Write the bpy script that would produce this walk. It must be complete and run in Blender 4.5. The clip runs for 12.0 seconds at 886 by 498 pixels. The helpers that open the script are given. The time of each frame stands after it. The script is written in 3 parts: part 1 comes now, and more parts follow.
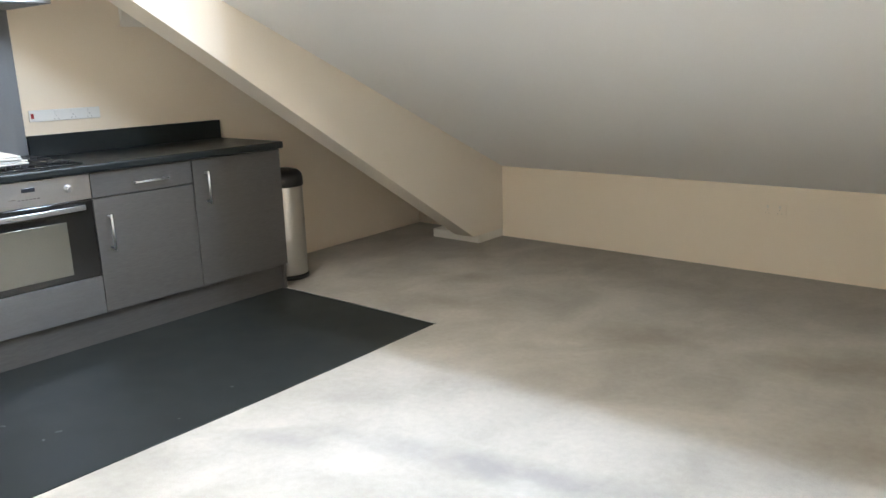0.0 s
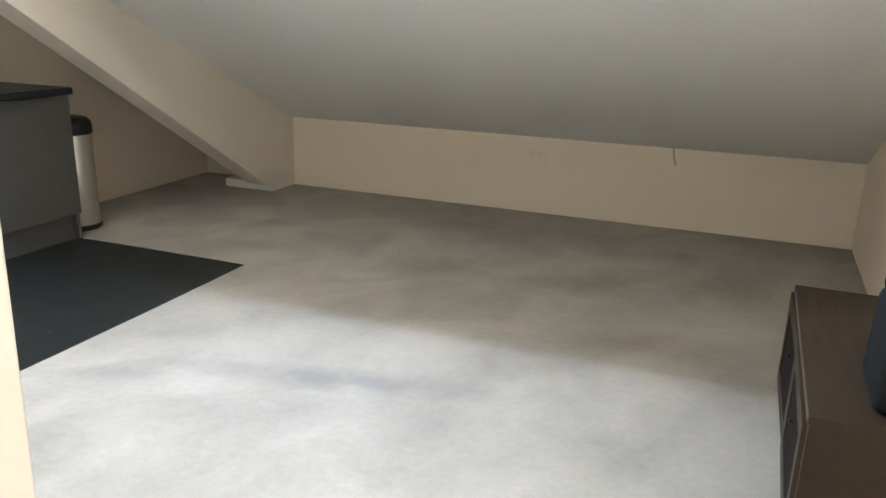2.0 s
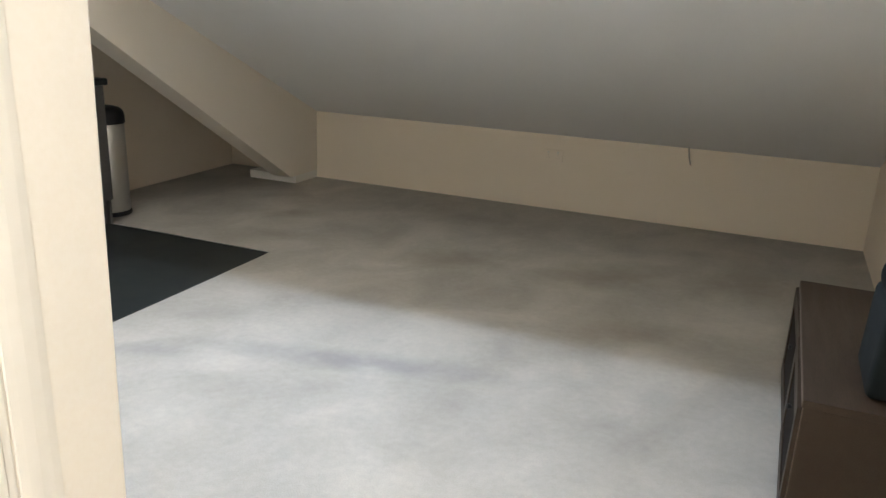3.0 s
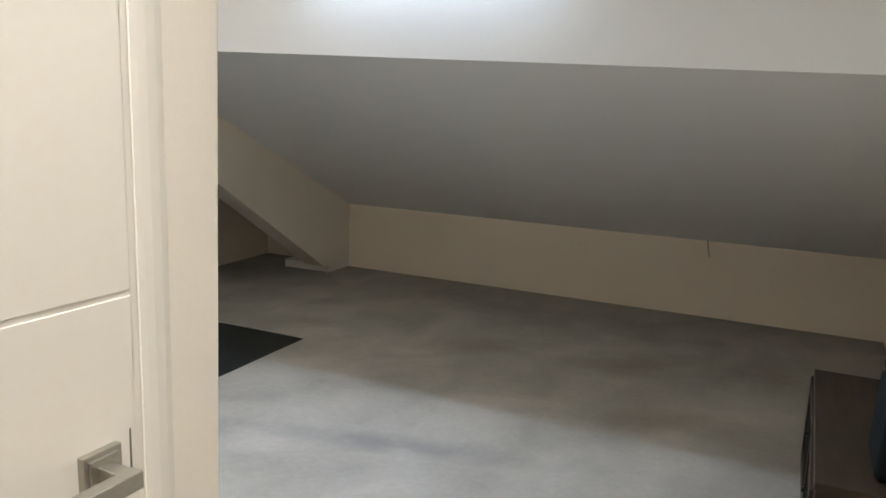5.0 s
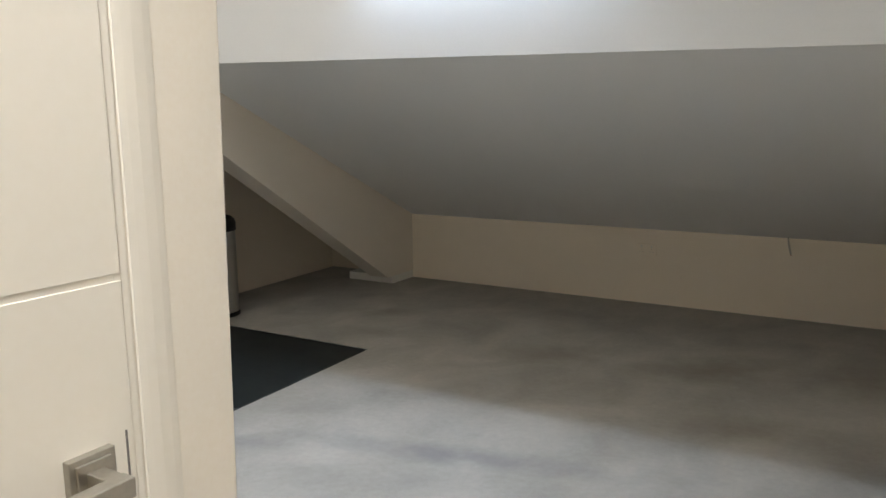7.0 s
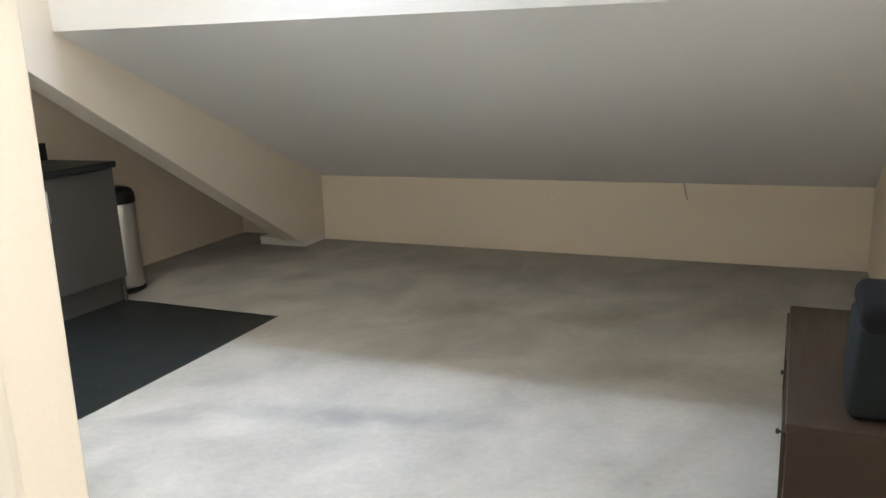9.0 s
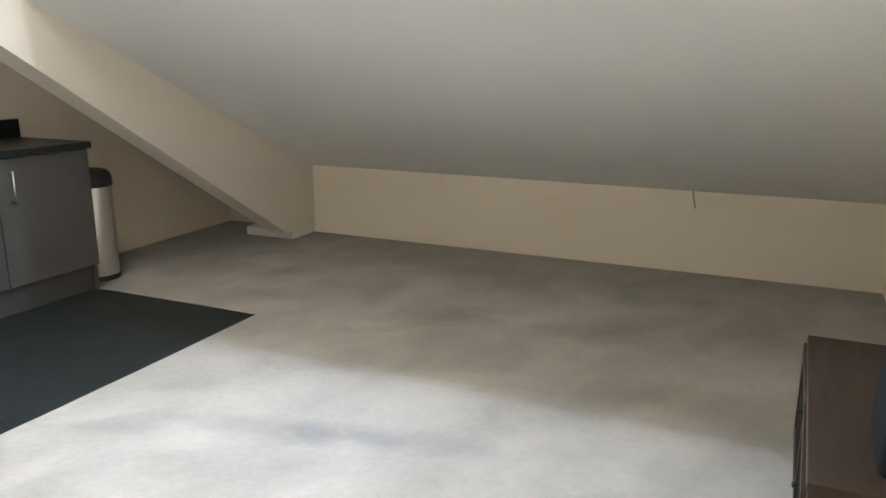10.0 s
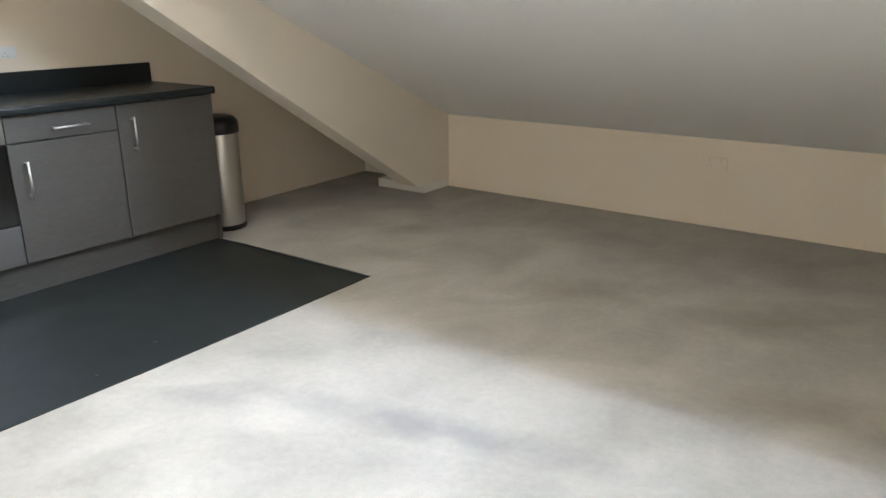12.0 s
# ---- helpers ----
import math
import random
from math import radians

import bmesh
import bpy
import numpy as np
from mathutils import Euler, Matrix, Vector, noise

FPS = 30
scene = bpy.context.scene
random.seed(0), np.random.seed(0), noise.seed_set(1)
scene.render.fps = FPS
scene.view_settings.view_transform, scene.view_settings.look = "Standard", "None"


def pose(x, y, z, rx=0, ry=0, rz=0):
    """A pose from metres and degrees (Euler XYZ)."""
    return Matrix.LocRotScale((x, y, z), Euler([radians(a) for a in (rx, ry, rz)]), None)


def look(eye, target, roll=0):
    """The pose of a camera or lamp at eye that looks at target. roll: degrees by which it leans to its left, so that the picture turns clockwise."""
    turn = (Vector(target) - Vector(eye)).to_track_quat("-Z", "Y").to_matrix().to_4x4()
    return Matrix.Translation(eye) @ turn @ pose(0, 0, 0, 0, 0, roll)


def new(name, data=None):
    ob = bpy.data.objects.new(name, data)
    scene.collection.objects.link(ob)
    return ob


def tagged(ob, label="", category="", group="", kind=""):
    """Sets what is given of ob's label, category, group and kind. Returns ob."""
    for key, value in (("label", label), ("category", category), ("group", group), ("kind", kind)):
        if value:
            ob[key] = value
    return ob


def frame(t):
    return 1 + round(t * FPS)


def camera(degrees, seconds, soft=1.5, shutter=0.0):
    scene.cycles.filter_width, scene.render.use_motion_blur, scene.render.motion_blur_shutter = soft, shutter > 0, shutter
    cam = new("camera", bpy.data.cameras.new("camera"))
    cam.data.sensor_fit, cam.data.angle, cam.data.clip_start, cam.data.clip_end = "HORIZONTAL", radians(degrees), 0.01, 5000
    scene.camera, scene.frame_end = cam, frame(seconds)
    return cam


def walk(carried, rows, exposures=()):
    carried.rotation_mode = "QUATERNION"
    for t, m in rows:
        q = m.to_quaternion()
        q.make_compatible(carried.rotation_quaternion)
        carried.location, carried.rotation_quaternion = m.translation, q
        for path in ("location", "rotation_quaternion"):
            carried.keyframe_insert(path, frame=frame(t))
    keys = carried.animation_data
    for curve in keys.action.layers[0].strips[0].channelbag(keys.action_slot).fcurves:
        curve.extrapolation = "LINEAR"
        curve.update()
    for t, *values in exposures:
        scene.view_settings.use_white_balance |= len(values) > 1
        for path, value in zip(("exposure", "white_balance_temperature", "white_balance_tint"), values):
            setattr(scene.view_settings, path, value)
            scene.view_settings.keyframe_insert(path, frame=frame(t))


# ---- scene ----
cam = camera(60.0, 12.0)
PATH = [
    (0, (4.22, -2.209, 1.33), (2.982, -0.711, 0.859), -1.7),
    (0.5, (4.193, -2.263, 1.33), (3.014, -0.714, 0.871), -0.0),
    (1, (4.138, -2.331, 1.336), (3.197, -0.63, 0.866), 2.0),
    (1.5, (4.188, -2.501, 1.355), (3.45, -0.716, 0.835), 1.7),
    (2, (4.269, -2.647, 1.362), (3.559, -0.871, 0.776), 1.4),
    (2.5, (4.294, -2.704, 1.365), (3.575, -0.936, 0.767), 2.0),
    (4.5, (4.386, -2.966, 1.403), (3.538, -1.213, 0.947), 1.8),
    (5, (4.375, -2.964, 1.423), (3.538, -1.186, 1.051), 2.1),
    (5.5, (4.372, -2.962, 1.424), (3.525, -1.175, 1.121), 2.1),
    (6, (4.375, -2.929, 1.396), (3.463, -1.182, 1.058), 1.8),
    (6.5, (4.377, -2.89, 1.374), (3.383, -1.19, 1.023), -0.2),
    (7, (4.366, -2.845, 1.358), (3.365, -1.147, 1.019), -0.6),
    (9, (4.464, -2.804, 1.394), (3.645, -1.039, 0.932), -2.5),
    (9.5, (4.433, -2.658, 1.385), (3.614, -0.892, 0.926), -1.7),
    (10, (4.393, -2.528, 1.381), (3.575, -0.767, 0.899), 0.0),
    (10.5, (4.383, -2.414, 1.382), (3.471, -0.724, 0.823), -0.7),
    (11, (4.319, -2.229, 1.382), (3.437, -0.531, 0.799), -2.7),
    (11.5, (4.286, -2.133, 1.36), (3.392, -0.441, 0.778), -2.6),
    (12, (4.278, -2.066, 1.334), (3.138, -0.539, 0.728), -0.6),
]

# exposure follows the camera's own metering
EXPOSURES = [(0, 0.46), (1.0, 0.33), (2.5, 0.0), (4.3, -0.70), (5.5, -0.85), (7.0, -0.85), (8.8, -0.15), (10.5, 0.13), (11, 0.10), (11.5, 0.19), (12, 0.28)]
walk(cam, [(t, look(eye, target, roll)) for t, eye, target, roll in PATH], EXPOSURES)

# ---- world, daylight ----
world = bpy.data.worlds.new("sky")
scene.world = world
world.use_nodes = True
wn = world.node_tree
bg = wn.nodes["Background"]
sky = wn.nodes.new("ShaderNodeTexSky")
sky.sky_type = "NISHITA"
sky.sun_disc = False
sky.sun_elevation = radians(58)
sky.sun_rotation = radians(20)
wn.links.new(sky.outputs[0], bg.inputs[0])
bg.inputs[1].default_value = 0.12


def lamp(name, kind, energy, m, color=(1, 1, 1), **settings):
    data = bpy.data.lights.new(name, kind)
    data.energy, data.color = energy, color
    if kind == "AREA":
        data.shape, data.size, data.size_y = "RECTANGLE", settings["size"], settings["size_y"]
    if kind == "SUN":
        data.angle = radians(settings["angle"])
    ob = new(name, data)
    ob.matrix_world = m
    return ob


SUN_DIR = Vector((0.30, 0.62, 1.15)).normalized()
lamp("sun", "SUN", 0.8, look(SUN_DIR * 20, (0, 0, 0)), (1.0, 0.96, 0.9), angle=14)

# ---- plan, in metres ----
KNEE_Y, KNEE_Z = 2.622, 0.552            # low wall under the eaves
EDGE_Y = 0.207                           # where the slope ends in an upright band
EDGE_Z0, EDGE_Z1 = 1.665, 1.573          # height of that edge at the rafter and at the right wall
BAND_TOP = 1.985
RIGHT_X = 4.937
PITCH = 1.60                             # rise of the upper roof
RAFTER = 0.629                           # rise of the boxed rafter
CEIL_Z = 2.95
BEAM_X0, BEAM_X1 = 0.66, 0.842
PART_Y = -2.213                          # end of the wall that holds the door
DOOR_X = 3.71
BACK_Y = -4.7
ROOF_Y = EDGE_Y - (CEIL_Z - BAND_TOP) / PITCH
SKY_X0, SKY_X1 = 2.122, 3.381             # roof window
SKY_Y0, SKY_Y1 = EDGE_Y - 0.004, 0.118
LIGHT2 = (3.80, 4.14, -3.02, -2.52)       # rooflight over the lobby
FILL3 = (1.05, 1.95, -1.55, -0.85)       # added opening in the flat ceiling for the kitchen fill lamp
LOBBY_Z = 2.42                            # lower ceiling over the lobby


def edge_z(x):
    return EDGE_Z0 + (EDGE_Z1 - EDGE_Z0) * (x - BEAM_X1) / (RIGHT_X - BEAM_X1)


def roof_z(y):
    return BAND_TOP + PITCH * (EDGE_Y - y)


roof_mid_y = (SKY_Y0 + SKY_Y1) / 2
roof_n = Vector((0, PITCH, 1)).normalized()
roof_mid = Vector(((SKY_X0 + SKY_X1) / 2, roof_mid_y, roof_z(roof_mid_y)))
roof_up = Vector((0, -1, PITCH)).normalized()
SHAFT = 0.12                             # thickness of the roof
PANE = 0.050                             # depth of the pane in its opening
PANE_LOW = -PANE / PITCH                # the pane reaches down to the sill
pane_0 = Vector((0, SKY_Y0, roof_z(SKY_Y0))) + roof_n * PANE + roof_up * PANE_LOW
pane_1 = Vector((0, SKY_Y1, roof_z(SKY_Y1))) + roof_n * PANE
pane_len = (pane_1 - pane_0).length
lamp_mid = (pane_0 + pane_1) / 2 + Vector(((SKY_X0 + SKY_X1) / 2, 0, 0)) - roof_n * 0.008
lamp("skylight_daylight", "AREA", 107, look(lamp_mid, lamp_mid - roof_n), (0.62, 0.768, 1.0),
     size=SKY_X1 - SKY_X0 - 0.06, size_y=pane_len - 0.03)
# added fill lamp that lifts the kitchen side; no such source is known
mid3 = ((FILL3[0] + FILL3[1]) / 2, (FILL3[2] + FILL3[3]) / 2)
lamp("kitchen_fill", "AREA", 21, look((*mid3, CEIL_Z + 0.19), (mid3[0], mid3[1] + 0.001, 0)), (1.0, 0.97, 0.92), size=0.86, size_y=0.66)
lamp("lobby_daylight", "AREA", 215, look(((LIGHT2[0] + LIGHT2[1]) / 2, (LIGHT2[2] + LIGHT2[3]) / 2, LOBBY_Z + 0.62),
     ((LIGHT2[0] + LIGHT2[1]) / 2, (LIGHT2[2] + LIGHT2[3]) / 2 + 0.001, 0)), (1.0, 0.98, 0.95), size=0.30, size_y=0.46)


# ---- materials ----
def material(name, base, rough=0.6, metallic=0.0, amount=0.06, scale=3.0, grain=120.0, bump=0.05, tint=None,
             stretch=(1, 1, 1), coat=0.0, rough_var=0.08, specular=0.5):
    """Two scales of colour variation, fine relief and uneven gloss, in object space."""
    m = bpy.data.materials.new(name)
    m.use_nodes = True
    nt = m.node_tree
    n, l = nt.nodes, nt.links
    bsdf = n["Principled BSDF"]
    bsdf.inputs["Metallic"].default_value = metallic
    bsdf.inputs["Coat Weight"].default_value = coat
    bsdf.inputs["Specular IOR Level"].default_value = specular
    co = n.new("ShaderNodeTexCoord")
    mp = n.new("ShaderNodeMapping")
    mp.inputs["Scale"].default_value = stretch
    l.new(co.outputs["Object"], mp.inputs["Vector"])
    big, fine = n.new("ShaderNodeTexNoise"), n.new("ShaderNodeTexNoise")
    big.inputs["Scale"].default_value, big.inputs["Detail"].default_value = scale, 5
    fine.inputs["Scale"].default_value, fine.inputs["Detail"].default_value = grain, 3
    for t in (big, fine):
        l.new(mp.outputs[0], t.inputs["Vector"])
    tint = tint or [c * 0.6 for c in base]
    ramp = n.new("ShaderNodeMapRange")
    ramp.inputs["From Min"].default_value, ramp.inputs["From Max"].default_value = 0.3, 0.7
    ramp.inputs["To Min"].default_value, ramp.inputs["To Max"].default_value = 0.0, amount * 2
    l.new(big.outputs["Fac"], ramp.inputs["Value"])
    mix = n.new("ShaderNodeMix")
    mix.data_type = "RGBA"
    mix.inputs["A"].default_value, mix.inputs["B"].default_value = (*base, 1), (*tint, 1)
    l.new(ramp.outputs[0], mix.inputs["Factor"])
    mix2 = n.new("ShaderNodeMix")
    mix2.data_type = "RGBA"
    mix2.blend_type = "OVERLAY"
    mix2.inputs["Factor"].default_value = min(1.0, amount * 2.5)
    l.new(mix.outputs["Result"], mix2.inputs["A"])
    l.new(fine.outputs["Fac"], mix2.inputs["B"])
    l.new(mix2.outputs["Result"], bsdf.inputs["Base Color"])
    rr = n.new("ShaderNodeMapRange")
    rr.inputs["To Min"].default_value, rr.inputs["To Max"].default_value = max(0.02, rough - rough_var), min(1, rough + rough_var)
    l.new(big.outputs["Fac"], rr.inputs["Value"])
    l.new(rr.outputs[0], bsdf.inputs["Roughness"])
    if bump:
        bp = n.new("ShaderNodeBump")
        bp.inputs["Strength"].default_value, bp.inputs["Distance"].default_value = bump, 0.004
        l.new(fine.outputs["Fac"], bp.inputs["Height"])
        l.new(bp.outputs[0], bsdf.inputs["Normal"])
    return m


def carpet_material():
    """Pale grey-beige cut pile with brushed pile marks and worn stains."""
    m = material("carpet", (0.46, 0.428, 0.376), rough=0.95, amount=0.10, scale=1.6, grain=260, bump=0.6,
                 tint=(0.33, 0.297, 0.240), specular=0.1)
    nt = m.node_tree
    n, l = nt.nodes, nt.links
    bsdf = n["Principled BSDF"]
    src = bsdf.inputs["Base Color"].links[0].from_socket
    co = n.new("ShaderNodeTexCoord")
    # brushed pile, in long diagonal sweeps
    mp = n.new("ShaderNodeMapping")
    mp.vector_type = "TEXTURE"
    mp.inputs["Rotation"].default_value = (0, 0, radians(66))
    mp.inputs["Scale"].default_value = (0.80, 0.55, 1)
    l.new(co.outputs["Object"], mp.inputs["Vector"])
    sweep = n.new("ShaderNodeTexNoise")
    sweep.inputs["Scale"].default_value, sweep.inputs["Detail"].default_value = 1.5, 4
    sweep.inputs["Distortion"].default_value = 0.6
    l.new(mp.outputs[0], sweep.inputs["Vector"])
    mr = n.new("ShaderNodeMapRange")
    mr.inputs["From Min"].default_value, mr.inputs["From Max"].default_value = 0.35, 0.7
    mr.inputs["To Min"].default_value, mr.inputs["To Max"].default_value = 1.10, 0.85
    l.new(sweep.outputs["Fac"], mr.inputs["Value"])
    mul = n.new("ShaderNodeMix")
    mul.data_type, mul.blend_type = "RGBA", "MULTIPLY"
    mul.inputs["Factor"].default_value = 1
    l.new(src, mul.inputs["A"])
    l.new(mr.outputs[0], mul.inputs["B"])
    # tufts and trodden patches
    tuft = n.new("ShaderNodeTexNoise")
    tuft.inputs["Scale"].default_value, tuft.inputs["Detail"].default_value = 34, 4
    l.new(co.outputs["Object"], tuft.inputs["Vector"])
    tr = n.new("ShaderNodeMapRange")
    tr.inputs["From Min"].default_value, tr.inputs["From Max"].default_value = 0.3, 0.7
    tr.inputs["To Min"].default_value, tr.inputs["To Max"].default_value = 0.95, 1.04
    l.new(tuft.outputs["Fac"], tr.inputs["Value"])
    mul2 = n.new("ShaderNodeMix")
    mul2.data_type, mul2.blend_type = "RGBA", "MULTIPLY"
    mul2.inputs["Factor"].default_value = 1
    l.new(mul.outputs["Result"], mul2.inputs["A"])
    l.new(tr.outputs[0], mul2.inputs["B"])
    # soft blotches where the pile lies differently
    blotch = n.new("ShaderNodeTexNoise")
    blotch.inputs["Scale"].default_value, blotch.inputs["Detail"].default_value = 4.6, 6
    blotch.inputs["Roughness"].default_value = 0.62
    l.new(co.outputs["Object"], blotch.inputs["Vector"])
    br = n.new("ShaderNodeMapRange")
    br.inputs["From Min"].default_value, br.inputs["From Max"].default_value = 0.34, 0.66
    br.inputs["To Min"].default_value, br.inputs["To Max"].default_value = 0.955, 1.035
    l.new(blotch.outputs["Fac"], br.inputs["Value"])
    mul3 = n.new("ShaderNodeMix")
    mul3.data_type, mul3.blend_type = "RGBA", "MULTIPLY"
    mul3.inputs["Factor"].default_value = 1
    l.new(mul2.outputs["Result"], mul3.inputs["A"])
    l.new(br.outputs[0], mul3.inputs["B"])
    last = mul3.outputs["Result"]
    # worn grey stains with ragged outlines
    for (sx, sy, rx, ry, turn, depth, tone) in STAINS:
        mp2 = n.new("ShaderNodeMapping")
        mp2.vector_type = "TEXTURE"
        mp2.inputs["Location"].default_value = (sx, sy, 0)
        mp2.inputs["Rotation"].default_value = (0, 0, radians(turn))
        mp2.inputs["Scale"].default_value = (rx, ry, 1)
        l.new(co.outputs["Object"], mp2.inputs["Vector"])
        grad = n.new("ShaderNodeTexGradient")
        grad.gradient_type = "SPHERICAL"
        l.new(mp2.outputs[0], grad.inputs[0])
        rag = n.new("ShaderNodeTexNoise")
        rag.inputs["Scale"].default_value, rag.inputs["Detail"].default_value = 7, 5
        l.new(co.outputs["Object"], rag.inputs["Vector"])
        mm = n.new("ShaderNodeMath")
        mm.operation = "MULTIPLY"
        l.new(grad.outputs["Fac"], mm.inputs[0])
        l.new(rag.outputs["Fac"], mm.inputs[1])
        m3 = n.new("ShaderNodeMapRange")
        m3.inputs["From Min"].default_value, m3.inputs["From Max"].default_value = 0.03, 0.45
        m3.inputs["To Max"].default_value = depth
        l.new(mm.outputs[0], m3.inputs["Value"])
        mx = n.new("ShaderNodeMix")
        mx.data_type = "RGBA"
        mx.inputs["B"].default_value = tone
        l.new(m3.outputs[0], mx.inputs["Factor"])
        l.new(last, mx.inputs["A"])
        last = mx.outputs["Result"]
    l.new(last, bsdf.inputs["Base Color"])
    return m


# x, y, half length, half width, turn, strength, tone
GREY, BROWN = (0.225, 0.215, 0.215, 1), (0.235, 0.195, 0.140, 1)
STAINS = [(2.90, -0.30, 0.85, 0.13, 13, 0.55, GREY), (2.1, -0.6, 0.25, 0.09, 24, 0.35, GREY), (2.7, 1.15, 0.6, 0.22, 25, 0.35, BROWN),
          (3.6, 1.3, 0.7, 0.28, 30, 0.45, BROWN), (1.3, 1.5, 0.4, 0.16, 20, 0.35, BROWN), (3.9, 0.55, 0.45, 0.2, 20, 0.4, BROWN),
          (1.6, 1.05, 0.35, 0.14, 15, 0.35, BROWN), (4.3, 1.5, 0.5, 0.35, 60, 0.35, BROWN), (1.45, -0.05, 0.5, 0.12, 30, 0.25, GREY)]

M_carpet = carpet_material()
M_wall = material("cream_wall_paint", (0.86, 0.745, 0.59), 0.75, amount=0.05, scale=1.3, grain=140, bump=0.04, tint=(0.77, 0.67, 0.51))
M_ceiling = material("white_ceiling_paint", (0.85, 0.84, 0.82), 0.8, amount=0.05, scale=1.1, grain=160, bump=0.10, tint=(0.76, 0.745, 0.715))
M_beam = material("off_white_paint", (0.84, 0.785, 0.69), 0.75, amount=0.05, scale=1.3, grain=140, bump=0.04, tint=(0.77, 0.705, 0.60))
M_rafter = material("cream_rafter_paint", (0.85, 0.765, 0.645), 0.75, amount=0.05, scale=1.3, grain=140, bump=0.04, tint=(0.78, 0.69, 0.56))
M_gloss = material("cream_gloss_paint", (0.84, 0.80, 0.715), 0.38, amount=0.03, scale=4, grain=90, bump=0.012, tint=(0.77, 0.725, 0.635))
M_vinyl = material("black_vinyl", (0.0190, 0.0222, 0.0220), 0.42, specular=0.24, amount=0.10, scale=5, grain=300, bump=0.12, tint=(0.025, 0.028, 0.0285))
M_worktop = material("black_laminate", (0.0115, 0.0155, 0.0165), 0.34, specular=0.35, amount=0.12, scale=18, grain=420, bump=0.06, tint=(0.028, 0.031, 0.031))
M_unit = material("grey_wood_laminate", (0.092, 0.086, 0.080), 0.45, amount=0.12, scale=5, grain=26, bump=0.10, tint=(0.062, 0.057, 0.053), stretch=(4, 0.9, 9))
M_carcass = material("grey_carcass", (0.17, 0.16, 0.15), 0.55, amount=0.1, tint=(0.12, 0.11, 0.10))
M_steel = material("brushed_steel", (0.53, 0.535, 0.54), 0.30, 1.0, amount=0.06, scale=6, grain=60, bump=0.05, stretch=(1, 1, 14))
M_chrome = material("polished_handle_steel", (0.74, 0.74, 0.73), 0.38, 1.0, amount=0.03, scale=6, grain=60, bump=0.0, rough_var=0.04)
M_bin = material("satin_bin_steel", (0.60, 0.585, 0.56), 0.34, 1.0, amount=0.02, scale=3, grain=20, bump=0.0, rough_var=0.03)
M_satin = material("satin_nickel", (0.45, 0.425, 0.375), 0.42, 1.0, amount=0.05, scale=8, grain=150, bump=0.03)
M_splash = material("steel_splashback", (0.19, 0.195, 0.20), 0.5, 0.4, amount=0.06, scale=3, grain=80, bump=0.03, stretch=(1, 12, 1))
M_black = material("black_plastic", (0.014, 0.014, 0.015), 0.42, amount=0.1, scale=8, grain=200, bump=0.06)
M_iron = material("cast_iron", (0.02, 0.02, 0.02), 0.65, amount=0.2, scale=20, grain=200, bump=0.3)
M_ovenglass = material("oven_door_glass", (0.008, 0.008, 0.008), 0.10, amount=0.05, bump=0.0, specular=0.6, rough_var=0.03)
M_ovenwin = material("oven_window_glass", (0.12, 0.11, 0.085), 0.16, amount=0.03, scale=2, bump=0.0, rough_var=0.05, coat=0.6)
M_white = material("white_plastic", (0.80, 0.79, 0.75), 0.35, amount=0.03, bump=0.02)
M_fleck = material("trodden_plaster", (0.16, 0.165, 0.165), 0.9, amount=0.3, scale=60, grain=400, bump=0.2, tint=(0.05, 0.055, 0.055))
M_cream = material("cream_plastic", (0.76, 0.70, 0.60), 0.4, amount=0.04, bump=0.02)
M_red = material("red_switch", (0.35, 0.02, 0.015), 0.35, amount=0.05, bump=0.0)
M_cloth = material("white_cotton", (0.74, 0.74, 0.71), 0.9, amount=0.08, scale=14, grain=300, bump=0.5, specular=0.1)
M_brown = material("brown_wood_veneer", (0.038, 0.024, 0.0145), 0.50, specular=0.25, amount=0.2, scale=4, grain=40, bump=0.08, tint=(0.028, 0.017, 0.010), stretch=(9, 0.8, 9))
M_edge = material("worn_veneer_edge", (0.085, 0.060, 0.042), 0.6, amount=0.2, scale=12, grain=60, bump=0.1, tint=(0.12, 0.085, 0.06))
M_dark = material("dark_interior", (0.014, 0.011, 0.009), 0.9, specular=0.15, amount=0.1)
M_bag = material("black_nylon", (0.0095, 0.0125, 0.013), 0.85, specular=0.2, amount=0.15, scale=10, grain=350, bump=0.3)
M_flap = material("black_canvas", (0.006, 0.0062, 0.0065), 0.9, specular=0.15, amount=0.15, scale=12, grain=300, bump=0.3)
M_cable = material("grey_cable", (0.52, 0.46, 0.37), 0.55, amount=0.1, scale=30, bump=0.05)
M_copper = material("copper_end", (0.45, 0.24, 0.13), 0.4, 1.0, bump=0.0)
M_panel = material("dark_brushed_steel", (0.30, 0.30, 0.305), 0.36, 0.85, amount=0.08, scale=4, grain=60, bump=0.03, stretch=(1, 1, 14))
M_trim = material("pale_aluminium", (0.62, 0.62, 0.60), 0.4, 1.0, amount=0.08, scale=15, bump=0.05)
M_display = material("dark_display", (0.012, 0.014, 0.02), 0.15, amount=0.02, bump=0.0)
M_print = material("grey_print", (0.12, 0.12, 0.12), 0.6, amount=0.02, bump=0.0)
M_frame = material("white_window_paint", (0.78, 0.78, 0.76), 0.4, amount=0.03, bump=0.03)


def glass_material():
    m = bpy.data.materials.new("window_glass")
    m.use_nodes = True
    b = m.node_tree.nodes["Principled BSDF"]
    b.inputs["Transmission Weight"].default_value = 1
    b.inputs["Roughness"].default_value = 0.0
    b.inputs["IOR"].default_value = 1.05
    return m


M_glass = glass_material()


